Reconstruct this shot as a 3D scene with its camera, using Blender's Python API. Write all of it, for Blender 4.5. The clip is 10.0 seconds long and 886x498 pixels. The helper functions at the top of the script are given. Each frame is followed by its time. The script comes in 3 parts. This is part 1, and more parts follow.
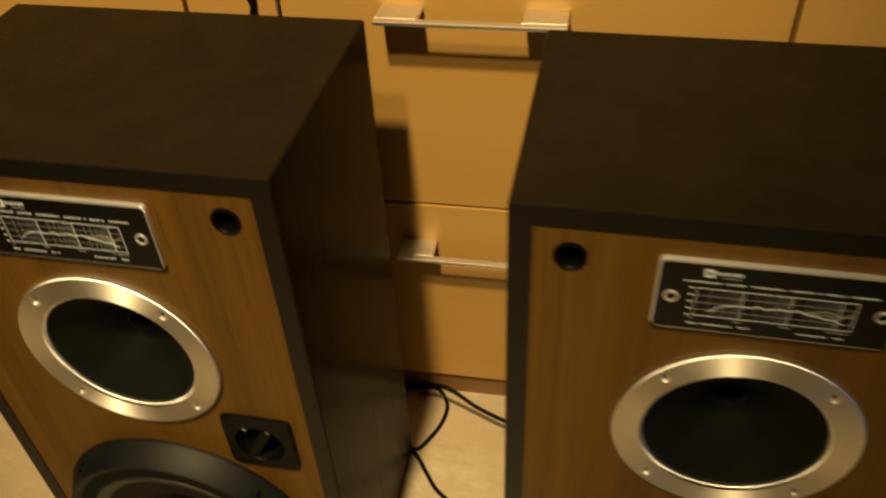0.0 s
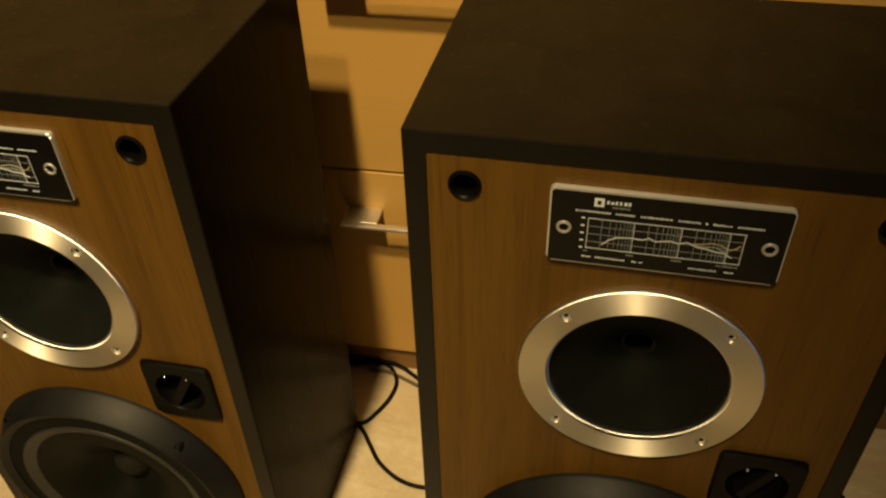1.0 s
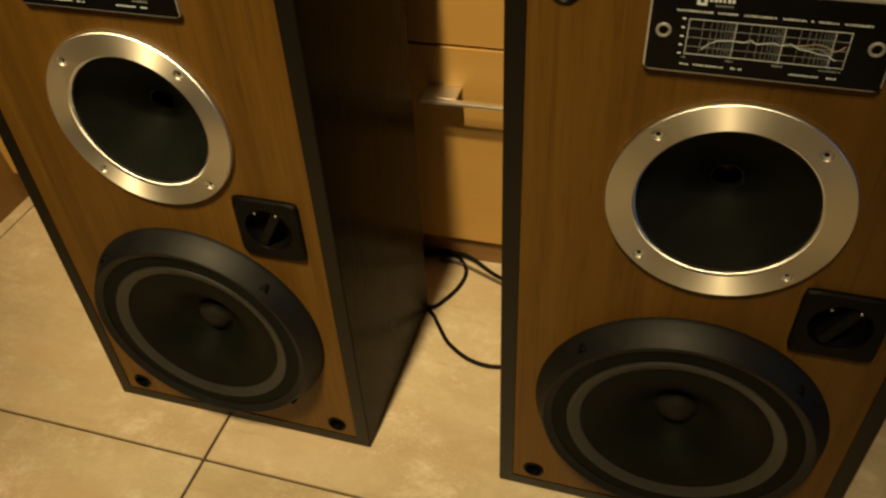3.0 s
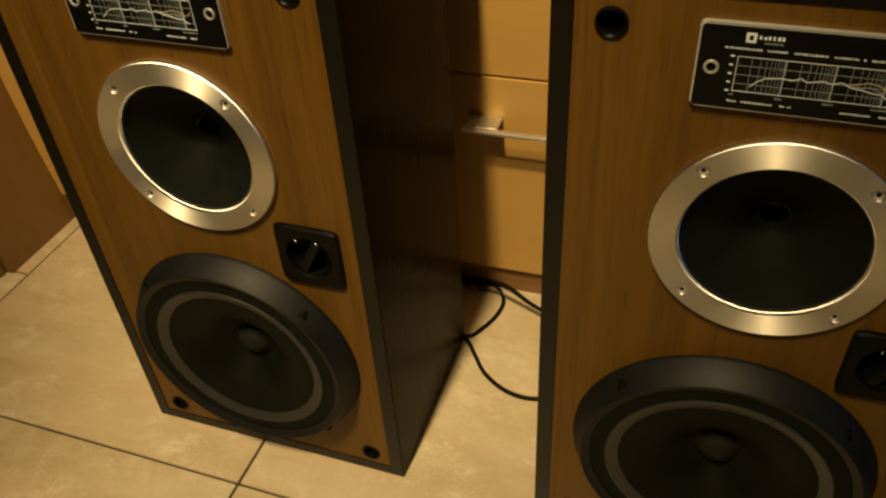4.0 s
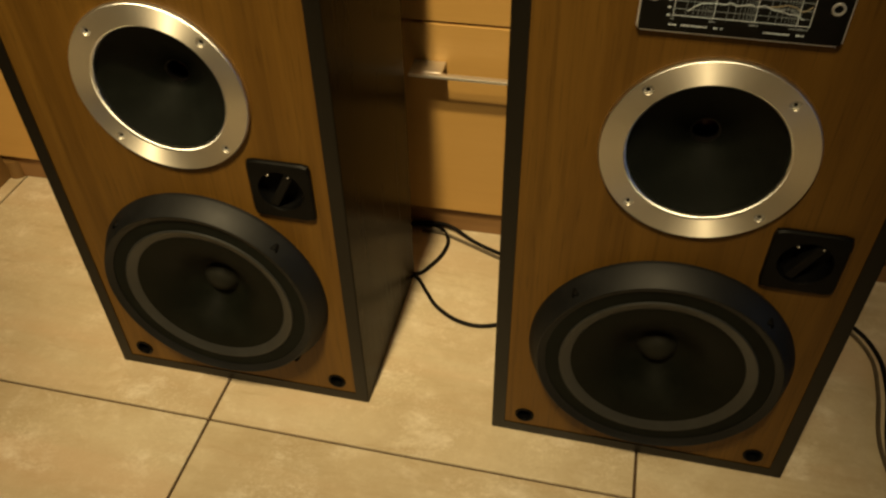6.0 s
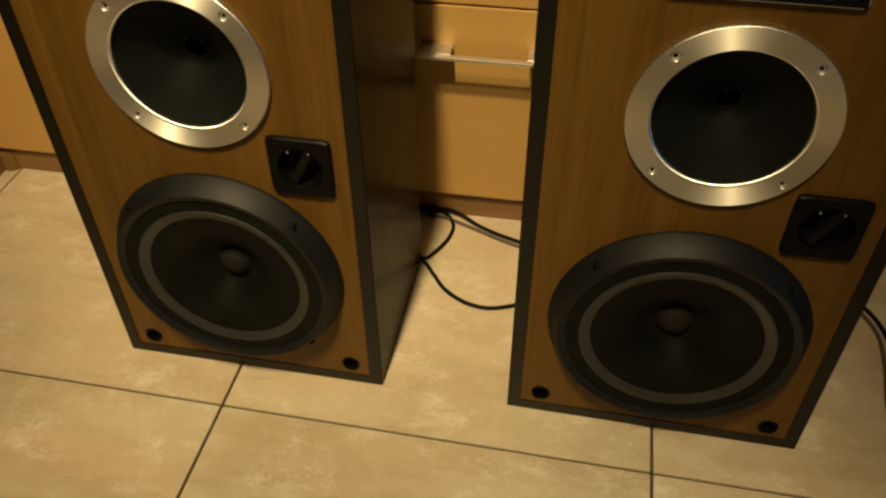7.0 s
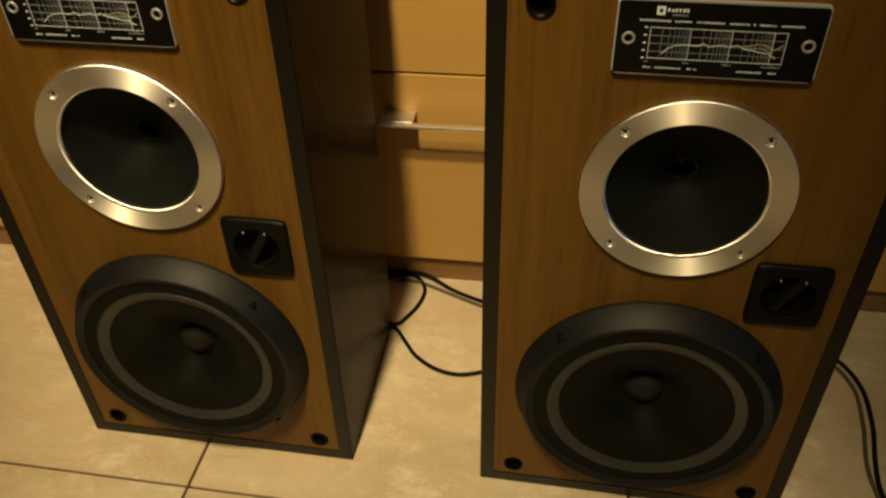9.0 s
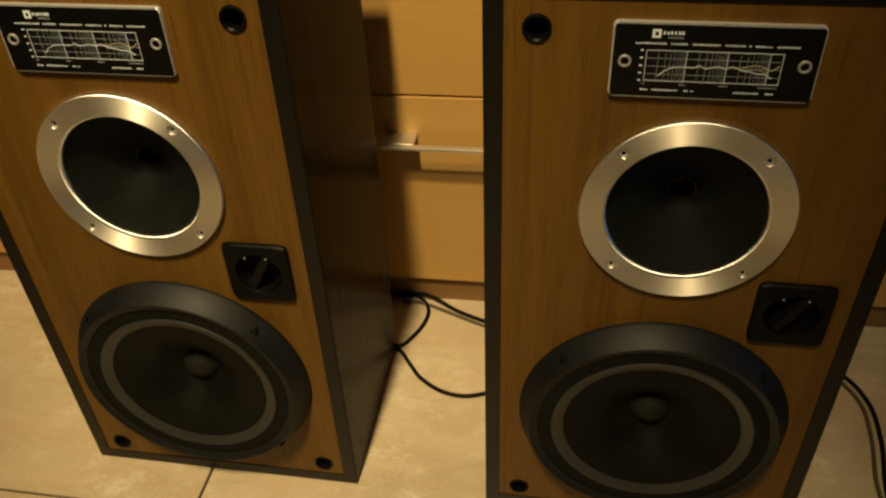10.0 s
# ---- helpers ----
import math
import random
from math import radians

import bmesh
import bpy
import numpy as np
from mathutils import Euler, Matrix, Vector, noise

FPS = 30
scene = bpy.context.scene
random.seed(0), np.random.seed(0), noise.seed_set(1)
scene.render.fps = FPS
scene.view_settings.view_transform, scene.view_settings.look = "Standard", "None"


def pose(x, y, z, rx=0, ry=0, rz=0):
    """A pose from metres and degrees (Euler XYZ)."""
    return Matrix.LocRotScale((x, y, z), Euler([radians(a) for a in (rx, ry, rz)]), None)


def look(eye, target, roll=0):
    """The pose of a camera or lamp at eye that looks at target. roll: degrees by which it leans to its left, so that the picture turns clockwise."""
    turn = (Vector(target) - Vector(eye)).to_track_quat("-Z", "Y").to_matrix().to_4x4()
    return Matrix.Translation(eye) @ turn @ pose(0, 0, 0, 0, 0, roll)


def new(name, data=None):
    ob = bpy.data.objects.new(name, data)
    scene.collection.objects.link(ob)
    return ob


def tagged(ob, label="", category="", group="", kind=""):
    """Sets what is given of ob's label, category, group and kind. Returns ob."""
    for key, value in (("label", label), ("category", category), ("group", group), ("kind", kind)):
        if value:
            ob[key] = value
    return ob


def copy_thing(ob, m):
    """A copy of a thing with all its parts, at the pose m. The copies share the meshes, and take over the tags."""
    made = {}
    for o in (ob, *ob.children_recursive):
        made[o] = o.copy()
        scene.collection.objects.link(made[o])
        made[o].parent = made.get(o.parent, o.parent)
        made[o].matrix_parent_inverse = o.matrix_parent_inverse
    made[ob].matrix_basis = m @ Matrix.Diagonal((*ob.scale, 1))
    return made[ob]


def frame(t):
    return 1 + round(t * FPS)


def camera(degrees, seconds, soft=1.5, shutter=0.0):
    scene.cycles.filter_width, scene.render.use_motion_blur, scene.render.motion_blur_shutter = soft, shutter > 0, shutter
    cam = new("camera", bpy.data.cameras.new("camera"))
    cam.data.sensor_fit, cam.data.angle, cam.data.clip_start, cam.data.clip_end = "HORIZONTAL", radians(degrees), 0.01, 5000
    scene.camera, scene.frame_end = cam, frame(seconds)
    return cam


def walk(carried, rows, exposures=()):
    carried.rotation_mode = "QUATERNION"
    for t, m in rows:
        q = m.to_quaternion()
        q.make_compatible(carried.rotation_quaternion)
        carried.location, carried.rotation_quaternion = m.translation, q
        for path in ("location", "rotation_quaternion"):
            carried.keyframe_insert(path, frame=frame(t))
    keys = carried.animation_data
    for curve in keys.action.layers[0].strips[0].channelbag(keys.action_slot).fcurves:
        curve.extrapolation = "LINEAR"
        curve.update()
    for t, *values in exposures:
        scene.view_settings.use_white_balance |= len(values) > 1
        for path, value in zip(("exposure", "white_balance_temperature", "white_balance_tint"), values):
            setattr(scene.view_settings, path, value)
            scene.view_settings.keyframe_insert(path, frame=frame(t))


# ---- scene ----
cam = camera(57.31, 10.0, 2.3, 0.8)
PATH = [
    (0, look((0.0431, -0.3401, 0.8101), (-0.3128, 1.1289, -0.4996), -3.22)),
    (0.1, look((0.0607, -0.3489, 0.8066), (-0.3236, 1.1265, -0.4877), -3.43)),
    (0.2, look((0.076, -0.3549, 0.8013), (-0.3329, 1.1189, -0.4873), -3.75)),
    (0.4, look((0.0896, -0.3605, 0.8016), (-0.3056, 1.0867, -0.5211), -3.16)),
    (0.5, look((0.0944, -0.3624, 0.7973), (-0.2905, 1.0892, -0.5235), -2.82)),
    (1, look((0.106, -0.3612, 0.7721), (-0.2533, 1.1336, -0.5072), -1.84)),
    (1.5, look((0.1058, -0.3672, 0.7568), (-0.2887, 1.1399, -0.4975), -2.83)),
    (2, look((0.1028, -0.3829, 0.7376), (-0.3175, 1.0934, -0.5446), -3.58)),
    (2.2, look((0.0985, -0.3955, 0.7315), (-0.3177, 1.0531, -0.5831), -3.55)),
    (2.5, look((0.0936, -0.4194, 0.7203), (-0.3156, 0.9958, -0.6324), -3.01)),
    (2.7, look((0.0997, -0.4325, 0.7072), (-0.3397, 0.9779, -0.6411), -2.99)),
    (3.8, look((0.0933, -0.4345, 0.7101), (-0.4466, 0.989, -0.5868), -3.72)),
    (4, look((0.0942, -0.43, 0.7107), (-0.4743, 0.9905, -0.5772), -4.06)),
    (4.5, look((0.0934, -0.4291, 0.7143), (-0.4845, 0.9886, -0.5727), -4.28)),
    (4.8, look((0.0944, -0.4361, 0.7207), (-0.4007, 0.967, -0.6158), -3.16)),
    (5, look((0.0947, -0.4484, 0.7201), (-0.3479, 0.9511, -0.6384), -2.13)),
    (5.2, look((0.095, -0.4605, 0.7233), (-0.3218, 0.9403, -0.6421), -1.79)),
    (6.3, look((0.0502, -0.5227, 0.7142), (-0.2697, 0.9279, -0.625), -0.55)),
    (6.5, look((0.0383, -0.5316, 0.7083), (-0.2633, 0.9271, -0.6264), -0.29)),
    (7, look((0.0362, -0.5284, 0.7028), (-0.2566, 0.9225, -0.6422), -0.42)),
    (7.5, look((0.0475, -0.5186, 0.7023), (-0.1873, 0.9504, -0.6345), 0.92)),
    (8, look((0.0487, -0.5143, 0.7067), (-0.1915, 0.9806, -0.6001), 0.35)),
    (8.5, look((0.0532, -0.5061, 0.7117), (-0.2094, 1.0057, -0.571), -0.65)),
    (9, look((0.0576, -0.4987, 0.7169), (-0.2249, 1.024, -0.5486), -1.58)),
    (9.5, look((0.062, -0.4934, 0.7207), (-0.2382, 1.0368, -0.5317), -2.40)),
    (10, look((0.0616, -0.4944, 0.7208), (-0.2401, 1.0509, -0.5125), -2.70)),
]
# the camera's own exposure and white balance drift a little
walk(cam, PATH, ((0, -0.02, 6850, 11.5), (1, 0.03, 6750, 11.5), (2.5, -0.02, 6600, 11.5), (4.5, -0.02, 6550, 11.5), (6.5, 0.07, 6150, 11.5), (8, 0.03, 6150, 11.5), (10, 0.02, 6300, 11.5)))

# ---------------------------------------------------------------- light
world = bpy.data.worlds.new("room")
world.use_nodes = True
world.node_tree.nodes["Background"].inputs[0].default_value = (0.9, 0.7, 0.45, 1)
world.node_tree.nodes["Background"].inputs[1].default_value = 0.01
scene.world = world


LAMP_COLOUR = (1.0, 0.755, 0.37)


def ceiling_spot(name, eye, target, power, half, blend):
    """A reflector bulb under the ceiling with a soft-edged cone of light, half: degrees from its axis to the rim."""
    data = bpy.data.lights.new(name, "SPOT")
    data.energy, data.color = power, LAMP_COLOUR
    data.spot_size, data.spot_blend, data.shadow_soft_size = radians(2 * half), blend, 0.055
    ob = new(name, data)
    ob.matrix_basis = look(eye, target)
    return ob


ceiling_spot("ceiling_spot", (-0.185, -0.90, 2.40), (-0.305, 0.44, 0.54), 213, 19.6, 0.85)
ceiling_spot("ceiling_spot_rear", (-0.185, -1.21, 2.40), (-0.28, 0.10, 0.27), 86, 21.0, 0.85)
# third spot, added only to brighten the floor; no such lamp is known
ceiling_spot("added_floor_spot", (-0.20, -1.06, 2.40), (-0.125, -0.40, 0.0), 133, 16.2, 0.8)

# cool source inferred to the east, seen only as glints on rims and trims
glow = bpy.data.lights.new("east_cool_light", "AREA")
glow.shape, glow.size, glow.size_y = "RECTANGLE", 0.35, 0.60
glow.energy, glow.color = 1.2, (0.40, 0.62, 1.0)
new("east_cool_light", glow).matrix_basis = look((2.30, -0.42, 0.80), (0.0, -0.05, 0.30))


# ---------------------------------------------------------------- materials
def material(name):
    m = bpy.data.materials.new(name)
    m.use_nodes = True
    nt = m.node_tree
    return m, nt, nt.nodes["Principled BSDF"]


def node(nt, kind, **values):
    n = nt.nodes.new(kind)
    for k, v in values.items():
        n.inputs[k.replace("_", " ")].default_value = v
    return n


def coords(nt, scale, spread=0.0):
    """Object coordinates, stretched by scale, moved by chance from object to object."""
    tc = nt.nodes.new("ShaderNodeTexCoord")
    mp = nt.nodes.new("ShaderNodeMapping")
    mp.inputs["Scale"].default_value = scale
    nt.links.new(tc.outputs["Object"], mp.inputs["Vector"])
    if spread:
        oi = nt.nodes.new("ShaderNodeObjectInfo")
        mul = nt.nodes.new("ShaderNodeMath")
        mul.operation = "MULTIPLY"
        mul.inputs[1].default_value = spread
        nt.links.new(oi.outputs["Random"], mul.inputs[0])
        nt.links.new(mul.outputs[0], mp.inputs["Location"])
    return mp.outputs["Vector"]


def noise_tex(nt, vec, scale, detail=4, rough=0.55, distortion=0.0):
    n = node(nt, "ShaderNodeTexNoise", Scale=scale, Detail=detail, Roughness=rough, Distortion=distortion)
    nt.links.new(vec, n.inputs["Vector"])
    return n.outputs["Fac"]


def ramp(nt, fac, stops):
    r = nt.nodes.new("ShaderNodeValToRGB")
    els = r.color_ramp.elements
    while len(els) < len(stops):
        els.new(0.5)
    for e, (p, c) in zip(els, stops):
        e.position, e.color = p, (*c, 1)
    nt.links.new(fac, r.inputs["Fac"])
    return r.outputs["Color"]


def mixed(nt, a, b, fac, blend="MIX"):
    m = nt.nodes.new("ShaderNodeMix")
    m.data_type, m.blend_type = "RGBA", blend
    for s, v in (("A", a), ("B", b)):
        sock = next(i for i in m.inputs if i.identifier == s + "_Color")
        if isinstance(v, tuple):
            sock.default_value = (*v, 1)
        else:
            nt.links.new(v, sock)
    if isinstance(fac, float):
        m.inputs[0].default_value = fac
    else:
        nt.links.new(fac, m.inputs[0])
    return next(o for o in m.outputs if o.identifier == "Result_Color")


def span(nt, fac, lo, hi):
    r = node(nt, "ShaderNodeMapRange", To_Min=lo, To_Max=hi)
    nt.links.new(fac, r.inputs["Value"])
    return r.outputs["Result"]


def bump(nt, bsdf, height, strength, distance):
    b = node(nt, "ShaderNodeBump", Strength=strength, Distance=distance)
    nt.links.new(height, b.inputs["Height"])
    nt.links.new(b.outputs["Normal"], bsdf.inputs["Normal"])


def wood(name, dark, mid, light, rough, axis="Z", pore=0.25, lines=0.0, coat=0.0, fine=1.0, spread=9.0, gloss=0.5, relief=0.25, ior=1.5):
    """Veneer with the grain along axis: broad bands, fine pores."""
    m, nt, b = material(name)
    st = {"Z": (1, 1, 0.045), "X": (0.045, 1, 1), "Y": (1, 0.045, 1)}[axis]
    v = coords(nt, st, spread)
    broad = noise_tex(nt, v, 26 * fine, 5, 0.6, 0.6)
    fibre = noise_tex(nt, v, 210 * fine, 3, 0.6)
    pores = noise_tex(nt, v, 480 * fine, 2, 0.5)
    col = ramp(nt, broad, ((0.30, dark), (0.5, mid), (0.70, light)))
    col = mixed(nt, col, ramp(nt, fibre, ((0.3, dark), (0.65, light))), 0.27)
    if lines:
        long_v = coords(nt, tuple(c * (0.35 if c < 1 else 1) for c in st), spread + 3.0)
        strand = noise_tex(nt, long_v, 120 * fine, 4, 0.65, 0.9)
        col = mixed(nt, col, tuple(c * 0.72 for c in dark), ramp(nt, strand, ((0.52, (0, 0, 0)), (0.66, (lines, lines, lines)))))
    dots = ramp(nt, pores, ((0.30, (1, 1, 1)), (0.42, (0, 0, 0))))
    scaled = mixed(nt, (0, 0, 0), dots, pore)
    col = mixed(nt, col, tuple(c * 0.35 for c in dark), scaled)
    nt.links.new(col, b.inputs["Base Color"])
    nt.links.new(span(nt, fibre, rough - 0.06, rough + 0.10), b.inputs["Roughness"])
    b.inputs["Specular IOR Level"].default_value = gloss
    b.inputs["Coat Weight"].default_value = coat
    b.inputs["IOR"].default_value = ior
    b.inputs["Coat Roughness"].default_value = 0.25
    bump(nt, b, pores, relief, 0.0004)
    return m


def plastic(name, colour, rough, grain=900, strength=0.08, gloss=0.5):
    m, nt, b = material(name)
    v = coords(nt, (1, 1, 1))
    dust = noise_tex(nt, v, 35, 6, 0.7)
    fine = noise_tex(nt, v, grain, 2, 0.5)
    nt.links.new(mixed(nt, colour, tuple(min(1, c * 1.5 + 0.0015) for c in colour), ramp(nt, dust, ((0.45, (0, 0, 0)), (0.8, (1, 1, 1))))), b.inputs["Base Color"])
    nt.links.new(span(nt, dust, rough - 0.06, rough + 0.10), b.inputs["Roughness"])
    b.inputs["Specular IOR Level"].default_value = gloss
    bump(nt, b, fine, strength, 0.0003)
    return m


def metal(name, colour, rough, brushed="", wear=0.06, pure=1.0):
    m, nt, b = material(name)
    b.inputs["Metallic"].default_value = pure
    v = coords(nt, (1, 1, 1))
    worn = noise_tex(nt, v, 60, 5, 0.65)
    nt.links.new(mixed(nt, colour, tuple(c * (1 - 3 * wear) for c in colour), worn), b.inputs["Base Color"])
    nt.links.new(span(nt, worn, rough - wear, rough + wear), b.inputs["Roughness"])
    if brushed:
        t = nt.nodes.new("ShaderNodeTangent")
        t.direction_type, t.axis = "RADIAL", brushed
        b.inputs["Anisotropic Rotation"].default_value = 0.25
        nt.links.new(t.outputs["Tangent"], b.inputs["Tangent"])
        b.inputs["Anisotropic"].default_value = 1.0
    return m


def double_gloss(m, broad_rough, share):
    """Adds a second, broader gloss to a brushed metal, as on a lathe-turned face."""
    nt = m.node_tree
    b = nt.nodes["Principled BSDF"]
    c = nt.nodes.new("ShaderNodeBsdfPrincipled")
    c.inputs["Metallic"].default_value = 1.0
    c.inputs["Roughness"].default_value = broad_rough
    c.inputs["Anisotropic"].default_value = 1.0
    c.inputs["Anisotropic Rotation"].default_value = 0.25
    for k in ("Base Color", "Tangent"):
        nt.links.new(b.inputs[k].links[0].from_socket, c.inputs[k])
    mix = nt.nodes.new("ShaderNodeMixShader")
    mix.inputs[0].default_value = share
    nt.links.new(b.outputs[0], mix.inputs[1])
    nt.links.new(c.outputs[0], mix.inputs[2])
    nt.links.new(mix.outputs[0], nt.nodes["Material Output"].inputs["Surface"])
    return m


def turned_finish(m):
    """Fine ribs round the y axis, as on a pressed paper cone."""
    nt = m.node_tree
    b = nt.nodes["Principled BSDF"]
    t = nt.nodes.new("ShaderNodeTangent")
    t.direction_type, t.axis = "RADIAL", "Y"
    b.inputs["Anisotropic Rotation"].default_value = 0.25
    b.inputs["Anisotropic"].default_value = 0.45
    nt.links.new(t.outputs["Tangent"], b.inputs["Tangent"])
    return m


def stone_tile():
    m, nt, b = material("travertine_tile")
    v = coords(nt, (1, 1, 1), 23.0)
    vs = coords(nt, (0.35, 1.6, 1), 31.0)
    cloud = noise_tex(nt, v, 5, 6, 0.62, 0.5)
    band = noise_tex(nt, vs, 9, 7, 0.66, 1.0)
    vein = noise_tex(nt, vs, 30, 5, 0.7, 0.8)
    fleck = noise_tex(nt, v, 120, 3, 0.6)
    col = ramp(nt, cloud, ((0.30, (0.460, 0.364, 0.228)), (0.55, (0.560, 0.468, 0.314)), (0.75, (0.620, 0.537, 0.382))))
    col = mixed(nt, col, ramp(nt, band, ((0.33, (0.420, 0.320, 0.187)), (0.5, (0.560, 0.468, 0.314)), (0.66, (0.640, 0.557, 0.400)))), 0.5)
    col = mixed(nt, col, (0.380, 0.276, 0.150), ramp(nt, vein, ((0.58, (0, 0, 0)), (0.72, (0.45, 0.45, 0.45)))))
    col = mixed(nt, col, (0.340, 0.246, 0.137), ramp(nt, fleck, ((0.68, (0, 0, 0)), (0.78, (0.35, 0.35, 0.35)))))
    mottle = noise_tex(nt, v, 34, 7, 0.78, 0.1)
    col = mixed(nt, col, (0.700, 0.621, 0.455), ramp(nt, mottle, ((0.50, (0, 0, 0)), (0.70, (0.45, 0.45, 0.45)))))
    col = mixed(nt, col, (0.430, 0.320, 0.182), ramp(nt, mottle, ((0.28, (0.40, 0.40, 0.40)), (0.46, (0, 0, 0)))))
    grains = noise_tex(nt, v, 260, 3, 0.7)
    patch = noise_tex(nt, v, 11, 4, 0.6, 0.3)
    spots = mixed(nt, (0, 0, 0), ramp(nt, grains, ((0.50, (0, 0, 0)), (0.68, (0.42, 0.42, 0.42)))), ramp(nt, patch, ((0.46, (0, 0, 0)), (0.62, (1, 1, 1)))))
    col = mixed(nt, col, (0.760, 0.680, 0.519), spots)
    rosy = noise_tex(nt, vs, 6, 5, 0.6, 0.7)
    col = mixed(nt, col, (0.600, 0.433, 0.282), ramp(nt, rosy, ((0.48, (0, 0, 0)), (0.68, (0.48, 0.48, 0.48)))))
    scar = noise_tex(nt, coords(nt, (0.8, 1.2, 1), 17.0), 26, 7, 0.74, 0.15)
    col = mixed(nt, col, (0.84, 0.765, 0.63), mixed(nt, (0, 0, 0), ramp(nt, scar, ((0.50, (0, 0, 0)), (0.72, (0.75, 0.75, 0.75)))), ramp(nt, patch, ((0.44, (0, 0, 0)), (0.56, (1, 1, 1))))))
    nt.links.new(col, b.inputs["Base Color"])
    nt.links.new(span(nt, band, 0.26, 0.42), b.inputs["Roughness"])
    bump(nt, b, vein, 0.06, 0.0006)
    return m


def plain(name, colour, rough, var=0.12, scale=8):
    m, nt, b = material(name)
    v = coords(nt, (1, 1, 1))
    n1 = noise_tex(nt, v, scale, 6, 0.65)
    n2 = noise_tex(nt, v, scale * 40, 3, 0.6)
    nt.links.new(mixed(nt, colour, tuple(c * (1 - 2 * var) for c in colour), n1), b.inputs["Base Color"])
    b.inputs["Roughness"].default_value = rough
    bump(nt, b, n2, 0.15, 0.0006)
    return m


VENEER = wood("teak_veneer", (0.093, 0.0444, 0.0060), (0.127, 0.0622, 0.0085), (0.161, 0.0830, 0.0124), 0.45, "Z", 0.34, 0.44, gloss=0.22)
LAMINATE = wood("dark_laminate", (0.0134, 0.0098, 0.0049), (0.0180, 0.0130, 0.0064), (0.0226, 0.0166, 0.0086), 0.23, "Z", 0.03, fine=0.8, gloss=0.20, relief=0.02, ior=1.12)
BEECH = wood("beech_laminate", (0.515, 0.300, 0.082), (0.54, 0.318, 0.090), (0.565, 0.335, 0.100), 0.42, "X", 0.02, fine=0.8, relief=0.06)
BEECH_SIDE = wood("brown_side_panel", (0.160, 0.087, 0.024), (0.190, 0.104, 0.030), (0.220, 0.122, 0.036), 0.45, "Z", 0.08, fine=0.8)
# beech darkened in its colour to hold the shade below the drawer fronts
PLINTH_SHADED = wood("shaded_plinth_wood", (0.20, 0.104, 0.033), (0.24, 0.127, 0.043), (0.28, 0.15, 0.053), 0.5, "X", 0.08, fine=0.8)
EDGE_STRIP = wood("grey_brown_edge_strip", (0.0048, 0.0039, 0.0025), (0.0061, 0.0050, 0.0032), (0.0078, 0.0063, 0.0041), 0.40, "Z", 0.04, fine=0.8, gloss=0.30, relief=0.05)
TRIM_BLACK = plastic("black_trim_plastic", (0.0038, 0.0043, 0.0048), 0.53, 700, 0.12, 0.30)
MOULDED = plastic("black_moulded_plastic", (0.0026, 0.0026, 0.0024), 0.38, 900, 0.08, 0.09)
HORN_BLACK = plastic("black_horn", (0.0051, 0.0062, 0.0050), 0.60, 500, 0.1, 0.08)
RING_BLACK = plastic("glossy_black_ring", (0.010, 0.009, 0.008), 0.30, 900, 0.0, 0.22)
CAP = plastic("black_cap", (0.0105, 0.0104, 0.0080), 0.6, 260, 0.2, 0.10)
CONE = turned_finish(plastic("black_paper_cone", (0.0038, 0.0045, 0.0030), 0.52, 260, 0.2, 0.08))
RUBBER = plastic("grey_rubber", (0.0168, 0.0180, 0.0182), 0.46, 500, 0.1)
# near black, so that the colour itself carries the shade inside hollows
HOLLOW_SHADE = plastic("hollow_shade", (0.0018, 0.0018, 0.0018), 0.6, gloss=0.1)
PLATE_BLACK = plastic("black_plate", (0.0035, 0.0035, 0.0035), 0.30, 900, 0.03, 0.3)
PRINT = plastic("silver_print", (0.74, 0.88, 1.0), 0.42)
PRINT_DIM = plastic("dim_print", (0.26, 0.30, 0.33), 0.5)
PRINT_GOLD = plastic("gold_print", (0.48, 0.41, 0.27), 0.45)
ALU_RING = metal("turned_aluminium", (0.94, 0.90, 0.82), 0.40, "Y", 0.02, 0.87)
ALU_RING = double_gloss(ALU_RING, 0.82, 0.70)
LIP = metal("bright_lip", (0.95, 0.95, 0.94), 0.36, "Y", 0.03)
LIP.node_tree.nodes["Principled BSDF"].inputs["Anisotropic Rotation"].default_value = 0.0     # bright all along the rim
RIM = metal("satin_rim", (0.90, 0.94, 1.0), 0.36, pure=0.70)
CHROME = metal("satin_chrome", (0.85, 0.84, 0.81), 0.45)
GLINT_STEEL = metal("bright_steel_glint", (0.62, 0.63, 0.65), 0.22)
SCREW = metal("screw_steel", (0.86, 0.87, 0.88), 0.36, pure=0.7)
KNOB = plastic("matt_black_knob", (0.0045, 0.0042, 0.0038), 0.6, 600, 0.1, 0.12)
CABLE = plastic("black_cable_sheath", (0.006, 0.0052, 0.0045), 0.55, gloss=0.12)
CABLE_GREY = plastic("grey_cable_sheath", (0.10, 0.078, 0.050), 0.45)
TILE = stone_tile()
GROUT = plain("grout", (0.075, 0.042, 0.016), 0.9, 0.2, 30)
PAINT = plain("ochre_paint", (0.40, 0.32, 0.22), 0.85, 0.06, 3)
CEIL = plain("white_ceiling", (0.75, 0.72, 0.66), 0.9, 0.04, 3)
THROAT = plastic("dark_red_throat", (0.070, 0.012, 0.009), 0.35)


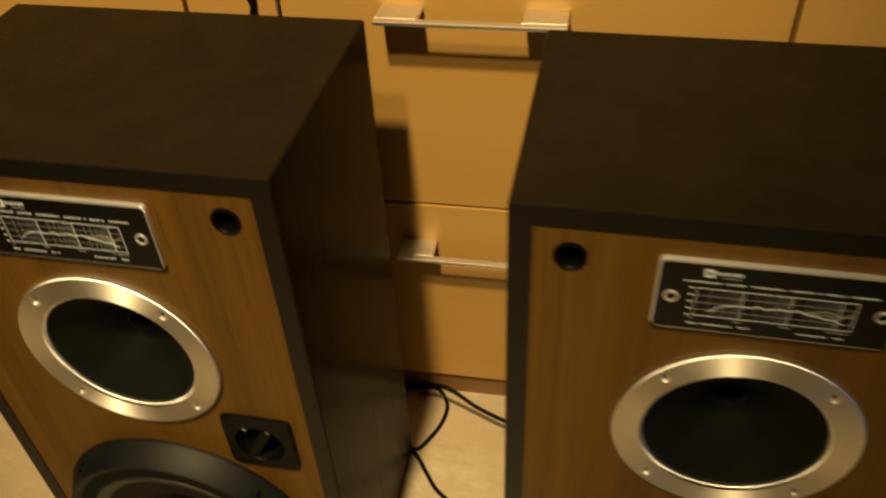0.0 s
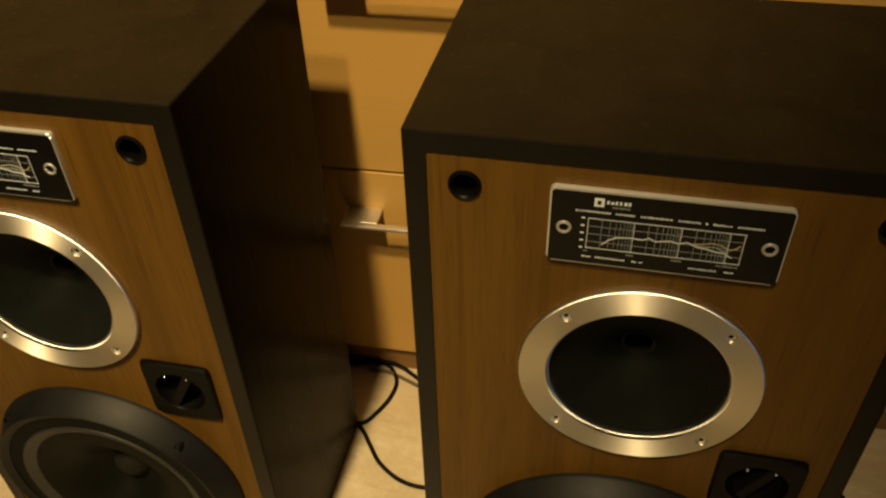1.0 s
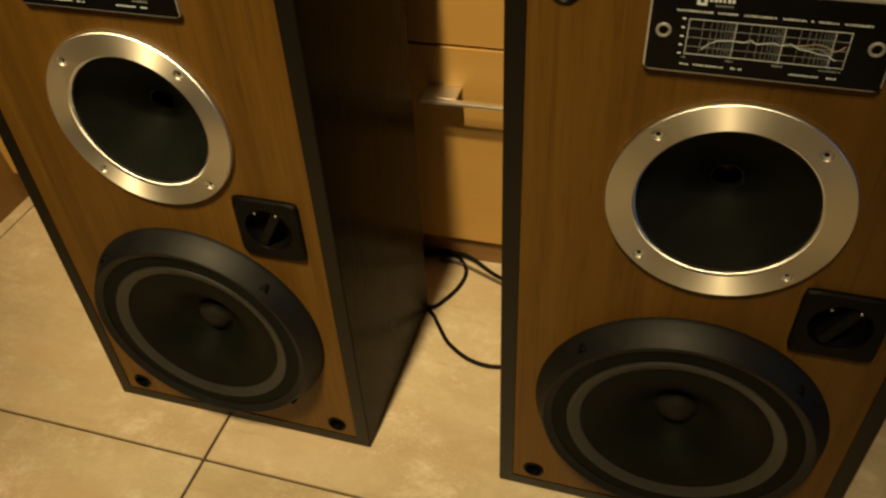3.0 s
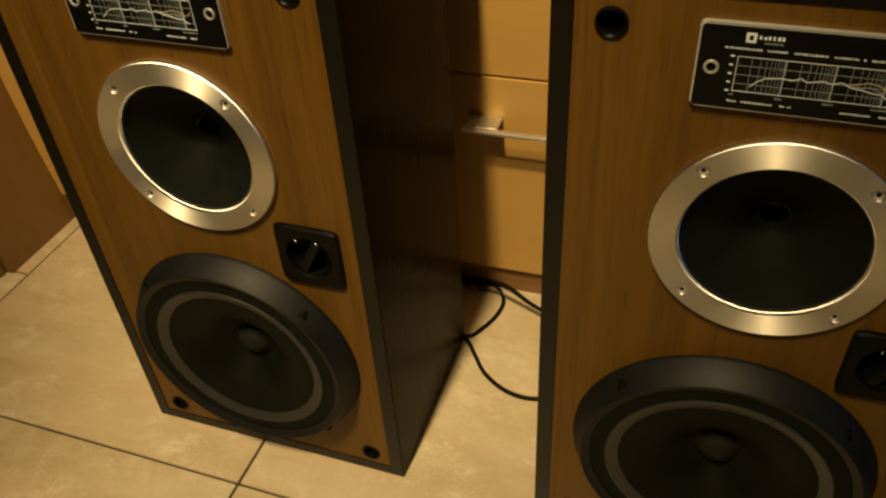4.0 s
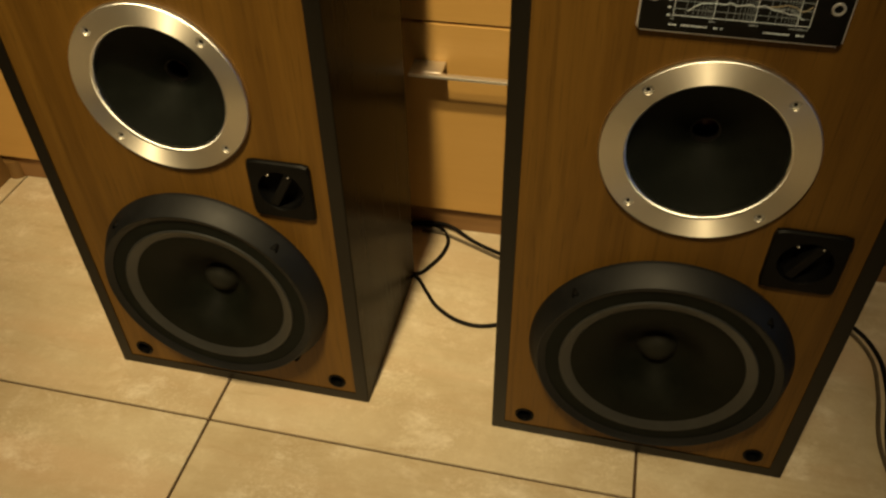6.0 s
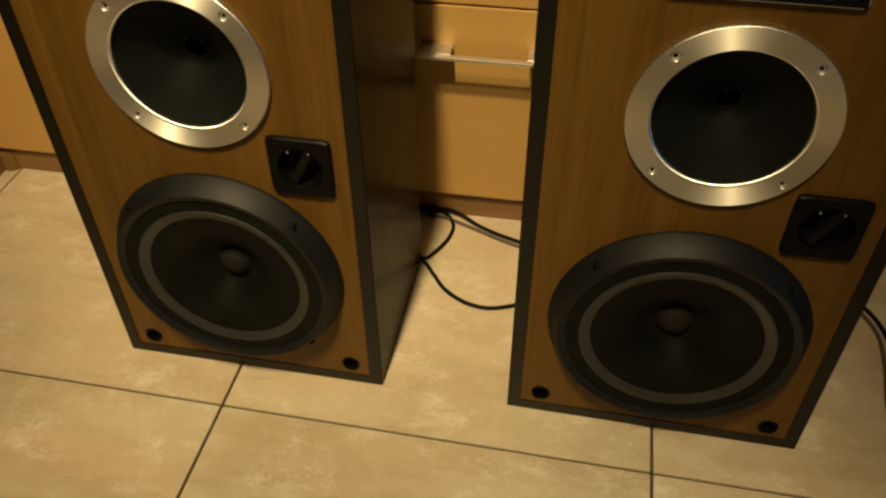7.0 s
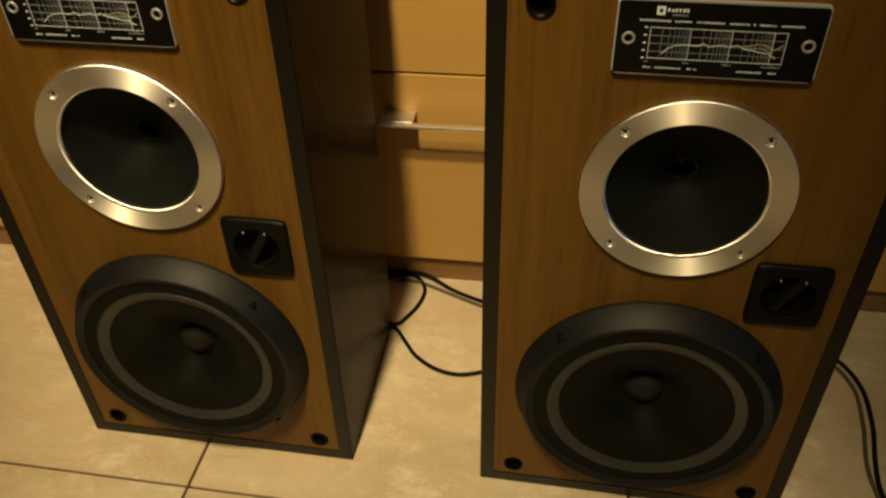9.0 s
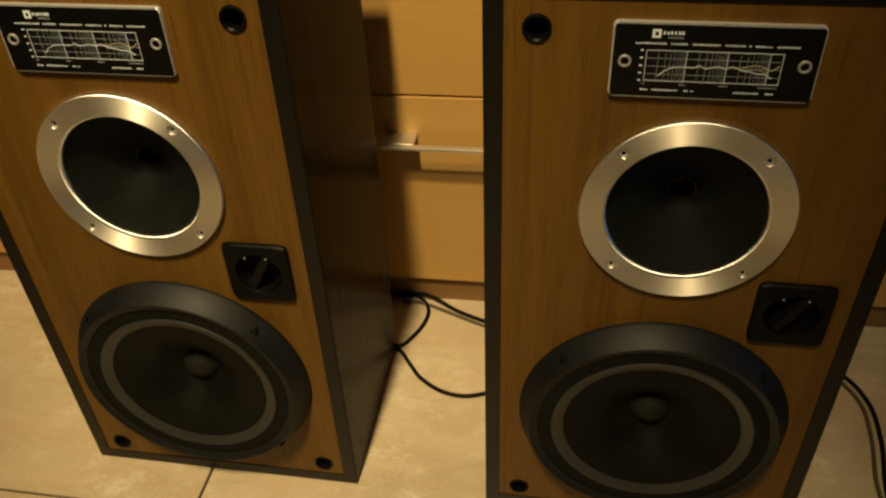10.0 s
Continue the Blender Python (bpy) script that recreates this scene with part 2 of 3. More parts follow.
# ---------------------------------------------------------------- mesh helpers
def part(name, bm, mat, parent=None, label="", smooth=False, crease=38):
    me = bpy.data.meshes.new(name)
    bmesh.ops.recalc_face_normals(bm, faces=bm.faces)
    bm.to_mesh(me)
    bm.free()
    me.materials.append(mat)
    if smooth:
        for p in me.polygons:
            p.use_smooth = True
        me.set_sharp_from_angle(angle=radians(crease))
    ob = new(name, me)
    ob.parent = parent
    if label:
        ob["label"] = label
    return ob


def box_bm(x0, y0, z0, x1, y1, z1, bevel=0.0, segs=2, bm=None):
    fresh = bm is None
    bm = bmesh.new() if fresh else bm
    m = Matrix.Translation(((x0 + x1) / 2, (y0 + y1) / 2, (z0 + z1) / 2)) @ Matrix.Diagonal((x1 - x0, y1 - y0, z1 - z0, 1))
    vs = bmesh.ops.create_cube(bm, size=1, matrix=m)["verts"]
    if bevel:
        bmesh.ops.bevel(bm, geom=list({e for v in vs for e in v.link_edges}), offset=bevel, segments=segs, profile=0.5, affect="EDGES")
    return bm


def lathe_bm(cx, cz, profile, n=72, bm=None, closed=False):
    """Turns (radius, y) pairs round the line x=cx, z=cz that runs along y."""
    bm = bmesh.new() if bm is None else bm
    rings = []
    for r, y in profile:
        if r < 1e-6:
            rings.append([bm.verts.new((cx, y, cz))])
        else:
            rings.append([bm.verts.new((cx + r * math.cos(2 * math.pi * i / n), y, cz + r * math.sin(2 * math.pi * i / n))) for i in range(n)])
    pairs = list(zip(rings, rings[1:])) + ([(rings[-1], rings[0])] if closed else [])
    for a, b in pairs:
        for i in range(n):
            j = (i + 1) % n
            if len(a) == 1 and len(b) == 1:
                continue
            if len(a) == 1:
                bm.faces.new((a[0], b[i], b[j]))
            elif len(b) == 1:
                bm.faces.new((a[i], a[j], b[0]))
            else:
                bm.faces.new((a[i], a[j], b[j], b[i]))
    return bm


def rounded_plate_bm(x0, z0, x1, z1, r, y0, y1, bevel=0.0, n=6, segs=4):
    """A plate in the x-z plane with round corners, from depth y0 (back) to y1 (front)."""
    bm = bmesh.new()
    pts = []
    for cx, cz, a0 in ((x1 - r, z1 - r, 0), (x0 + r, z1 - r, 90), (x0 + r, z0 + r, 180), (x1 - r, z0 + r, 270)):
        for i in range(n + 1):
            a = radians(a0 + 90 * i / n)
            pts.append((cx + r * math.cos(a), cz + r * math.sin(a)))
    back = [bm.verts.new((x, y0, z)) for x, z in pts]
    front = [bm.verts.new((x, y1, z)) for x, z in pts]
    bm.faces.new(back)
    face = bm.faces.new(front)
    k = len(pts)
    for i in range(k):
        j = (i + 1) % k
        bm.faces.new((back[i], back[j], front[j], front[i]))
    if bevel:
        bmesh.ops.bevel(bm, geom=list(face.edges), offset=bevel, segments=segs, profile=0.5, affect="EDGES")
    return bm


def smooth_path(points, steps=10):
    """A Catmull-Rom line through the points."""
    p = [Vector(q) for q in points]
    p = [2 * p[0] - p[1], *p, 2 * p[-1] - p[-2]]
    out = []
    for a, b, c, d in zip(p, p[1:], p[2:], p[3:]):
        for i in range(steps):
            t = i / steps
            out.append(0.5 * (2 * b + (c - a) * t + (2 * a - 5 * b + 4 * c - d) * t * t + (3 * b - a - 3 * c + d) * t ** 3))
    return out + [p[-2]]


def tube_bm(points, radius, n=10, steps=10):
    bm = bmesh.new()
    line = smooth_path(points, steps)
    rings = []
    for i, q in enumerate(line):
        d = (line[min(i + 1, len(line) - 1)] - line[max(i - 1, 0)]).normalized()
        side = d.cross(Vector((0, 0, 1)))
        side = side.normalized() if side.length > 1e-3 else Vector((1, 0, 0))
        up = side.cross(d).normalized()
        rings.append([bm.verts.new(q + radius * (math.cos(2 * math.pi * k / n) * side + math.sin(2 * math.pi * k / n) * up)) for k in range(n)])
    for a, b in zip(rings, rings[1:]):
        for k in range(n):
            bm.faces.new((a[k], a[(k + 1) % n], b[(k + 1) % n], b[k]))
    bm.faces.new(rings[0])
    bm.faces.new(rings[-1])
    return bm


# ---------------------------------------------------------------- the room
WALL_Y, WALL_SLOPE = 0.2960, 0.0247     # the drawer fronts' plane


def turned(ob):
    """Lays a thing that was built against y=0 onto the line of the drawer fronts."""
    ob.matrix_basis = pose(0, WALL_Y, 0, 0, 0, math.degrees(math.atan(WALL_SLOPE)))
    return ob


tagged(part("floor", box_bm(-2.6, -3.6, -0.10, 2.6, 1.1, -0.0035), GROUT), "dark cement grout bed under beige stone tiles", "floor", kind="structure")
floor = bpy.data.objects["floor"]
tagged(part("wall_north", box_bm(-2.6, 0.95, 0, 2.6, 1.1, 2.5), PAINT), "plain ochre painted wall behind the cupboards", "wall", kind="structure")
tagged(part("wall_south", box_bm(-2.6, -3.6, 0, 2.6, -3.5, 2.5), PAINT), "plain ochre painted wall", "wall", kind="structure")
tagged(part("wall_east", box_bm(2.5, -3.5, 0, 2.6, 0.95, 2.5), PAINT), "plain ochre painted side wall", "wall", kind="structure")
tagged(part("wall_west", box_bm(-2.6, -3.5, 0, -2.5, 0.95, 2.5), PAINT), "plain ochre painted side wall", "wall", kind="structure")
tagged(part("ceiling", box_bm(-2.6, -3.6, 2.5, 2.6, 1.1, 2.6), CEIL), "plain white ceiling", "ceiling", kind="structure")


# ---------------------------------------------------------------- drawers and cupboards
def cupboard(x0, x1, fronts, handles, label):
    """A cupboard whose fronts lie in the plane y=0 and which reaches back; fronts: (z0, z1) pairs; handles: heights."""
    root = new("drawer_unit" if len(fronts) > 1 else "cupboard")
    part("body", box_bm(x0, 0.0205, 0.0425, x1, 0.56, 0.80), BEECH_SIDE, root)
    part("plinth", box_bm(x0, 0.0085, 0.0, x1, 0.03, 0.042, 0.001, 1), PLINTH_SHADED, root, "low wooden plinth, coloured darker for the shade under the fronts")
    for z0, z1 in fronts:
        f = part("drawer_front" if len(fronts) > 1 else "door", box_bm(x0 + 0.0020, 0.0, z0, x1 - 0.0020, 0.0185, z1, 0.0012), BEECH, root)
        for hz in handles:
            if z0 < hz < z1:
                hx0, hx1 = -0.1525, 0.0075
                bm = box_bm(hx0, -0.034, hz - 0.0018, hx1, -0.0262, hz + 0.0020, 0.0008, 2)
                box_bm(hx0, -0.0265, hz - 0.0014, hx0 + 0.037, 0.0, hz + 0.0017, 0.0006, 1, bm)
                box_bm(hx1 - 0.037, -0.0265, hz - 0.0014, hx1, 0.0, hz + 0.0017, 0.0006, 1, bm)
                part("handle", bm, CHROME, f, "satin chrome bridge handle")
    tagged(root, label, "drawer unit" if len(fronts) > 1 else "cupboard", "kitchen cupboards in a row")
    return turned(root)


cupboard(-0.3335, 0.1845, ((0.0404, 0.3030), (0.3057, 0.5680), (0.5707, 0.80)), (0.2560, 0.5157), "beech-coloured drawer unit with satin chrome bridge handles")
cupboard(-0.815, -0.3340, ((0.0404, 0.80),), (), "beech-coloured cupboard with a plain closed door")
cupboard(0.185, 0.78, ((0.0404, 0.80),), (), "beech-coloured cupboard with a plain closed door")

bm = box_bm(-0.815, -0.03, 0.803, 0.80, 0.56, 0.84, 0.004)
turned(tagged(part("worktop", bm, PAINT), "plain ochre worktop over the cupboards", "worktop"))

# end panel in the corner, with its round posts
panel = new("end_panel")
bm = box_bm(-0.812, 0.146, 0.0, -0.797, 0.283, 0.80)
# the face towards the room widens smoothly to the floor
for z in (0.04, 0.09, 0.15, 0.22, 0.30):
    bmesh.ops.bisect_plane(bm, geom=bm.verts[:] + bm.edges[:] + bm.faces[:], plane_co=(0, 0, z), plane_no=(0, 0, 1))
for v in bm.verts:
    if v.co.x > -0.80:
        v.co.x += 0.0245 * max(0.0, 1 - v.co.z / 0.30) ** 2
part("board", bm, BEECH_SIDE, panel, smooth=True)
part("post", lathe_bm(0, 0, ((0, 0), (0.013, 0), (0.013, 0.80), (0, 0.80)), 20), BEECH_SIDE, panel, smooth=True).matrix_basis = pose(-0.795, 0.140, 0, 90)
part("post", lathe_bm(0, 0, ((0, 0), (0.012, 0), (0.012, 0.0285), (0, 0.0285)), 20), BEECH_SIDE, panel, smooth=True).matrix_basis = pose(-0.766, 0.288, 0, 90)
for o in panel.children:
    if o.name.startswith("post"):
        o.matrix_basis = o.matrix_basis @ Matrix.Diagonal((1, 1, -1, 1))
tagged(panel, "brown wooden end panel with rounded posts on the floor", "panel")


# ---------------------------------------------------------------- the loudspeakers
W, H, D, EDGE = 0.2930, 0.5445, 0.206, 0.0136
LEFT = -0.0026     # the box reaches a little past the first corner
MID = (0.1436, 0.3748)
WOOF = (0.1445, 0.1515)


def screw(x, y, z, r, parent, mat=SCREW):
    """A countersunk screw with a hollow six-sided drive, its head facing -y."""
    # black disc on the surface stands in for the drive's shaded hollow
    part("screw_recess", lathe_bm(x, z, ((r * 0.63, y - 0.0001), (r * 0.3, y + 0.0001), (0, y + 0.0001)), 6), HOLLOW_SHADE, parent, "hollow of a screw, coloured near black for its shade")
    bm = lathe_bm(x, z, ((r, y + 0.002), (r, y - 0.0002), (r * 0.92, y - 0.0009), (r * 0.68, y - 0.0009), (r * 0.60, y + 0.0002)), 16)
    return part("screw", bm, mat, parent, smooth=True)


def sunk_screw(x, y, z, r, parent):
    """A pan-headed screw that sits in a hole of radius r whose rim lies at y."""
    part("screw_recess", lathe_bm(x, z, ((r * 0.40, y + 0.0009), (r * 0.25, y + 0.0016), (0, y + 0.0016)), 6), HOLLOW_SHADE, parent, "hollow of a screw, coloured near black for its shade")
    bm = lathe_bm(x, z, ((r * 0.97, y + 0.0024), (r * 0.94, y + 0.0014), (r * 0.80, y + 0.0007), (r * 0.55, y + 0.0004), (r * 0.42, y + 0.0006), (r * 0.38, y + 0.0015)), 18)
    return part("screw", bm, SCREW, parent, smooth=True)


def name_plate(root):
    x0, x1, z0, z1 = 0.0803, 0.2068, 0.4675, 0.5184
    p = part("name_plate", rounded_plate_bm(x0, z0, x1, z1, 0.003, 0.0020, -0.0027, 0.0016), RIM, root, "black printed plate with a polished aluminium rim", True)
    part("plate_face", rounded_plate_bm(x0 + 0.0011, z0 + 0.0007, x1 - 0.0007, z1 - 0.0013, 0.0022, -0.0020, -0.0029), PLATE_BLACK, p)
    w, h = x1 - x0, z1 - z0
    back, front = -0.0024, -0.00305

    def bar(name, u0, v0, u1, v1, mat, lift=0.0):
        """A printed bar, in fractions of the plate from its upper left corner."""
        return part(name, box_bm(x0 + u0 * w, front - lift, z1 - v1 * h, x0 + u1 * w, back, z1 - v0 * h), mat, p)

    small = {}
    letters = random.Random(4)

    def word(u0, v0, u1, v1, mat, step=0.0098):
        """A printed word too small to read: a row of letter-sized bars."""
        bm = small.setdefault(mat.name, (mat, bmesh.new()))[1]
        k = max(1, round((u1 - u0) / step))
        pitch = (u1 - u0) / k
        for i in range(k):
            a = u0 + i * pitch
            wide, drop = letters.uniform(0.50, 0.80), letters.choice((0, 0, 0, 0.25))
            box_bm(x0 + a * w, front, z1 - v1 * h, x0 + (a + pitch * wide) * w, back, z1 - (v0 + drop * (v1 - v0)) * h, 0, 1, bm)

    bar("emblem", 0.190, 0.085, 0.232, 0.195, PRINT)
    bar("emblem_gap", 0.203, 0.115, 0.219, 0.165, PLATE_BLACK, 0.0001)
    word(0.242, 0.108, 0.350, 0.150, PRINT, 0.018)
    word(0.268, 0.180, 0.345, 0.200, PRINT_DIM)
    for u0, u1 in ((0.115, 0.265), (0.285, 0.368), (0.390, 0.522), (0.545, 0.640), (0.655, 0.668), (0.685, 0.765), (0.785, 0.895)):
        word(u0, 0.258, u1, 0.279, PRINT)
    # diagram: frame, decades, fine log lines, levels
    cu0, cu1, cv0, cv1 = 0.172, 0.828, 0.355, 0.775
    bm = bmesh.new()

    def line(u0, v0, u1, v1, lift=0.0):
        box_bm(x0 + u0 * w, front - lift, z1 - v1 * h, x0 + u1 * w, back, z1 - v0 * h, 0, 1, bm)

    for v in (cv0, cv1 - 0.014):
        line(cu0, v, cu1, v + 0.0070)
    for u in (cu0, 0.368, 0.566, 0.764, cu1 - 0.0038):
        line(u, cv0, u + 0.0025, cv1)
    part("diagram_frame", bm, PRINT, p)
    bm = bmesh.new()
    for k in (1, 2, 3):
        v = cv0 + (cv1 - cv0) * k / 4
        line(cu0, v, cu1, v + 0.007, -0.0001)
    for d in range(4):
        base = 0.172 + 0.198 * d
        for k in range(2, 10):
            u = base + 0.198 * math.log10(k)
            if u < cu1 - 0.01:
                line(u, cv0, u + 0.0019, cv1, -0.0001)
    part("diagram_grid", bm, PRINT_DIM, p)

    def curve(name, pts, mat, thick):
        bm = bmesh.new()
        line_pts = [Vector((x0 + u * w, 0, z1 - v * h)) for u, v in pts]
        rings = []
        for k, c in enumerate(line_pts):
            d = (line_pts[min(k + 1, len(pts) - 1)] - line_pts[max(k - 1, 0)]).normalized()
            q = Vector((-d.z, 0, d.x)) * thick
            rings.append([bm.verts.new((e.x, y, e.z)) for y, e in ((back, c - q), (front - 0.00012, c - q), (front - 0.00012, c + q), (back, c + q))])
        for a, b in zip(rings, rings[1:]):
            for k in range(4):
                bm.faces.new((a[k], a[(k + 1) % 4], b[(k + 1) % 4], b[k]))
        bm.faces.new(rings[0])
        bm.faces.new(rings[-1])
        part(name, bm, mat, p)

    curve("response_curve", ((0.240, 0.70), (0.268, 0.63), (0.30, 0.585), (0.36, 0.565), (0.41, 0.575), (0.44, 0.54), (0.465, 0.58), (0.50, 0.56), (0.53, 0.545), (0.56, 0.57),
                             (0.60, 0.54), (0.64, 0.59), (0.68, 0.60), (0.72, 0.625), (0.755, 0.63), (0.79, 0.685)), PRINT, 0.00020)
    curve("response_curve", ((0.62, 0.555), (0.66, 0.54), (0.70, 0.515), (0.74, 0.53), (0.775, 0.585), (0.80, 0.55), (0.815, 0.51)), PRINT_GOLD, 0.0002)
    curve("response_curve", ((0.63, 0.57), (0.67, 0.585), (0.71, 0.56), (0.745, 0.60), (0.775, 0.62)), PRINT_DIM, 0.0002)
    for k in range(5):
        v = cv0 + (cv1 - cv0 - 0.014) * k / 4
        bar("printed_bar", 0.143, v - 0.004, 0.158, v + 0.014, PRINT)
    for u0, u1 in ((0.163, 0.182), (0.352, 0.386), (0.545, 0.590), (0.735, 0.825)):
        word(u0, 0.800, u1, 0.820, PRINT_DIM)
    for u0, u1, m in ((0.160, 0.200, PRINT), (0.220, 0.352, PRINT), (0.380, 0.404, PRINT), (0.412, 0.430, PRINT), (0.622, 0.745, PRINT), (0.775, 0.815, PRINT)):
        word(u0, 0.881, u1, 0.902, m)
    for mat, bm in small.values():
        tagged(part("small_print", bm, mat, p), kind="stuff")
    for u in (0.070, 0.932):
        screw(x0 + u * w, front, z0 + 0.49 * h, 0.0043, p, SCREW)
    return p


def flange_bm(cx, cz, r0, r1, holes, r_hole):
    """A slightly dished ring round (cx, cz) with drilled holes, 5 mm thick."""
    bm = bmesh.new()
    edges = []
    for x0, z0, r, n in ((cx, cz, r1, 128), (cx, cz, r0, 128), *((hx, hz, r_hole, 20) for hx, hz in holes)):
        ring = []
        for i in range(n):
            x, z = x0 + r * math.cos(2 * math.pi * i / n), z0 + r * math.sin(2 * math.pi * i / n)
            k = (r1 - math.hypot(x - cx, z - cz)) / (r1 - r0)
            ring.append(bm.verts.new((x, -0.0035 + 0.0004 * k, z)))
        edges += [bm.edges.new((ring[i], ring[(i + 1) % n])) for i in range(n)]
    bmesh.ops.triangle_fill(bm, edges=edges, use_beauty=True)
    ext = bmesh.ops.extrude_face_region(bm, geom=bm.faces[:])
    bmesh.ops.translate(bm, verts=[v for v in ext["geom"] if isinstance(v, bmesh.types.BMVert)], vec=(0, 0.005, 0))
    return bm


def mid_driver(root):
    cx, cz = MID
    d = part("horn_driver", lathe_bm(cx, cz, ((0.0725, 0.006), (0.0725, -0.0005), (0.0610, -0.0005), (0.0590, 0.0017), (0.0559, 0.0017), (0.0542, 0.0030), (0.0500, 0.0060), (0.0440, 0.0096), (0.0370, 0.0138),
             (0.0300, 0.0183), (0.0230, 0.0232), (0.0170, 0.0276), (0.0130, 0.0306), (0.0108, 0.0324), (0.0104, 0.0345), (0.0100, 0.0480)), 96), HORN_BLACK, root, "matt black horn with a wide aluminium flange", True)
    holes = [(cx + sx, cz + sz) for sx in (-0.0482, 0.0482) for sz in (-0.0488, 0.0488)]
    part("flange", flange_bm(cx, cz, 0.0582, 0.0756, holes, 0.0041), ALU_RING, d, "turned aluminium ring", True, 14)
    part("outer_edge", lathe_bm(cx, cz, ((0.0767, 0.0015), (0.0767, -0.0012), (0.0765, -0.0022), (0.0761, -0.0030), (0.0756, -0.0035), (0.0756, 0.0015)), 128, closed=True), LIP, d, "polished aluminium edge", True, 60)
    part("inner_lip", lathe_bm(cx, cz, ((0.0583, -0.0031), (0.0580, -0.0030), (0.0575, -0.0026), (0.0567, -0.0018), (0.0562, -0.0011), (0.0559, 0.0022), (0.0583, 0.0022)), 128, closed=True), LIP, d, "polished aluminium inner lip", True, 60)
    part("throat_ring", lathe_bm(cx, cz, ((0.0112, 0.0322), (0.0106, 0.0314), (0.0098, 0.0316), (0.0094, 0.0326), (0.0094, 0.0360)), 40), RING_BLACK, d, "glossy black throat ring", True)
    part("throat", lathe_bm(cx, cz, ((0.0101, 0.0470), (0.0072, 0.0462), (0.0050, 0.0440), (0.0022, 0.0428), (0, 0.0426)), 32), THROAT, d, "dark red throat plug", True)
    for x, z in holes:
        sunk_screw(x, -0.0024, z, 0.0041, d)
    return d


def woofer(root):
    cx, cz = WOOF
    d = part("woofer", lathe_bm(cx, cz, ((0.0752, -0.0146), (0.0740, -0.0145), (0.0660, -0.0132), (0.0560, -0.0104), (0.0460, -0.0060), (0.0380, -0.0008), (0.0310, 0.0050), (0.0250, 0.0098), (0.0200, 0.0126), (0.0150, 0.0140)), 96),
             CONE, root, "black paper cone in a black bevelled frame", True)
    part("trim_ring", lathe_bm(cx, cz, ((0.1155, 0.0012), (0.1155, -0.0014), (0.1150, -0.0026), (0.1062, -0.0208), (0.1055, -0.0214), (0.1046, -0.0214), (0.1036, -0.0206), (0.1005, -0.0186),
         (0.0985, -0.0178), (0.0985, 0.0035)), 128, closed=True), TRIM_BLACK, d, "black bevelled plastic frame", True, 24)
    part("gasket", lathe_bm(cx, cz, ((0.0984, -0.0170), (0.0905, -0.0172), (0.0850, -0.0168), (0.0850, 0.0030), (0.0984, 0.0030)), 96, closed=True), HORN_BLACK, d, "matt black gasket ring", True, 24)
    roll = ((0.0862, -0.0166), (0.0859, -0.0178), (0.0851, -0.0184), (0.0838, -0.0182), (0.0815, -0.0171), (0.0784, -0.0157), (0.0762, -0.0149), (0.0750, -0.0141), (0.0744, -0.0125))
    part("surround", lathe_bm(cx, cz, roll, 96), RUBBER, d, "grey rubber surround", True)
    part("dust_cap", lathe_bm(cx, cz, ((0.0186, 0.0134), (0.0172, 0.0121), (0.0156, 0.0099), (0.0134, 0.0075), (0.0106, 0.0053), (0.0074, 0.0037), (0.0038, 0.0027), (0, 0.0024)), 48), CAP, d, "black domed dust cap", True)
    for a in (44, 136, 224, 316):
        x, z = cx + 0.1088 * math.cos(radians(a)), cz + 0.1088 * math.sin(radians(a))
        bm = lathe_bm(x, z, ((0.0036, -0.006), (0.0036, -0.0150), (0.0031, -0.0158), (0.0025, -0.0158), (0.0021, -0.0110), (0, -0.0105)), 14)
        part("screw_well", bm, HOLLOW_SHADE, d, smooth=True)
    return d


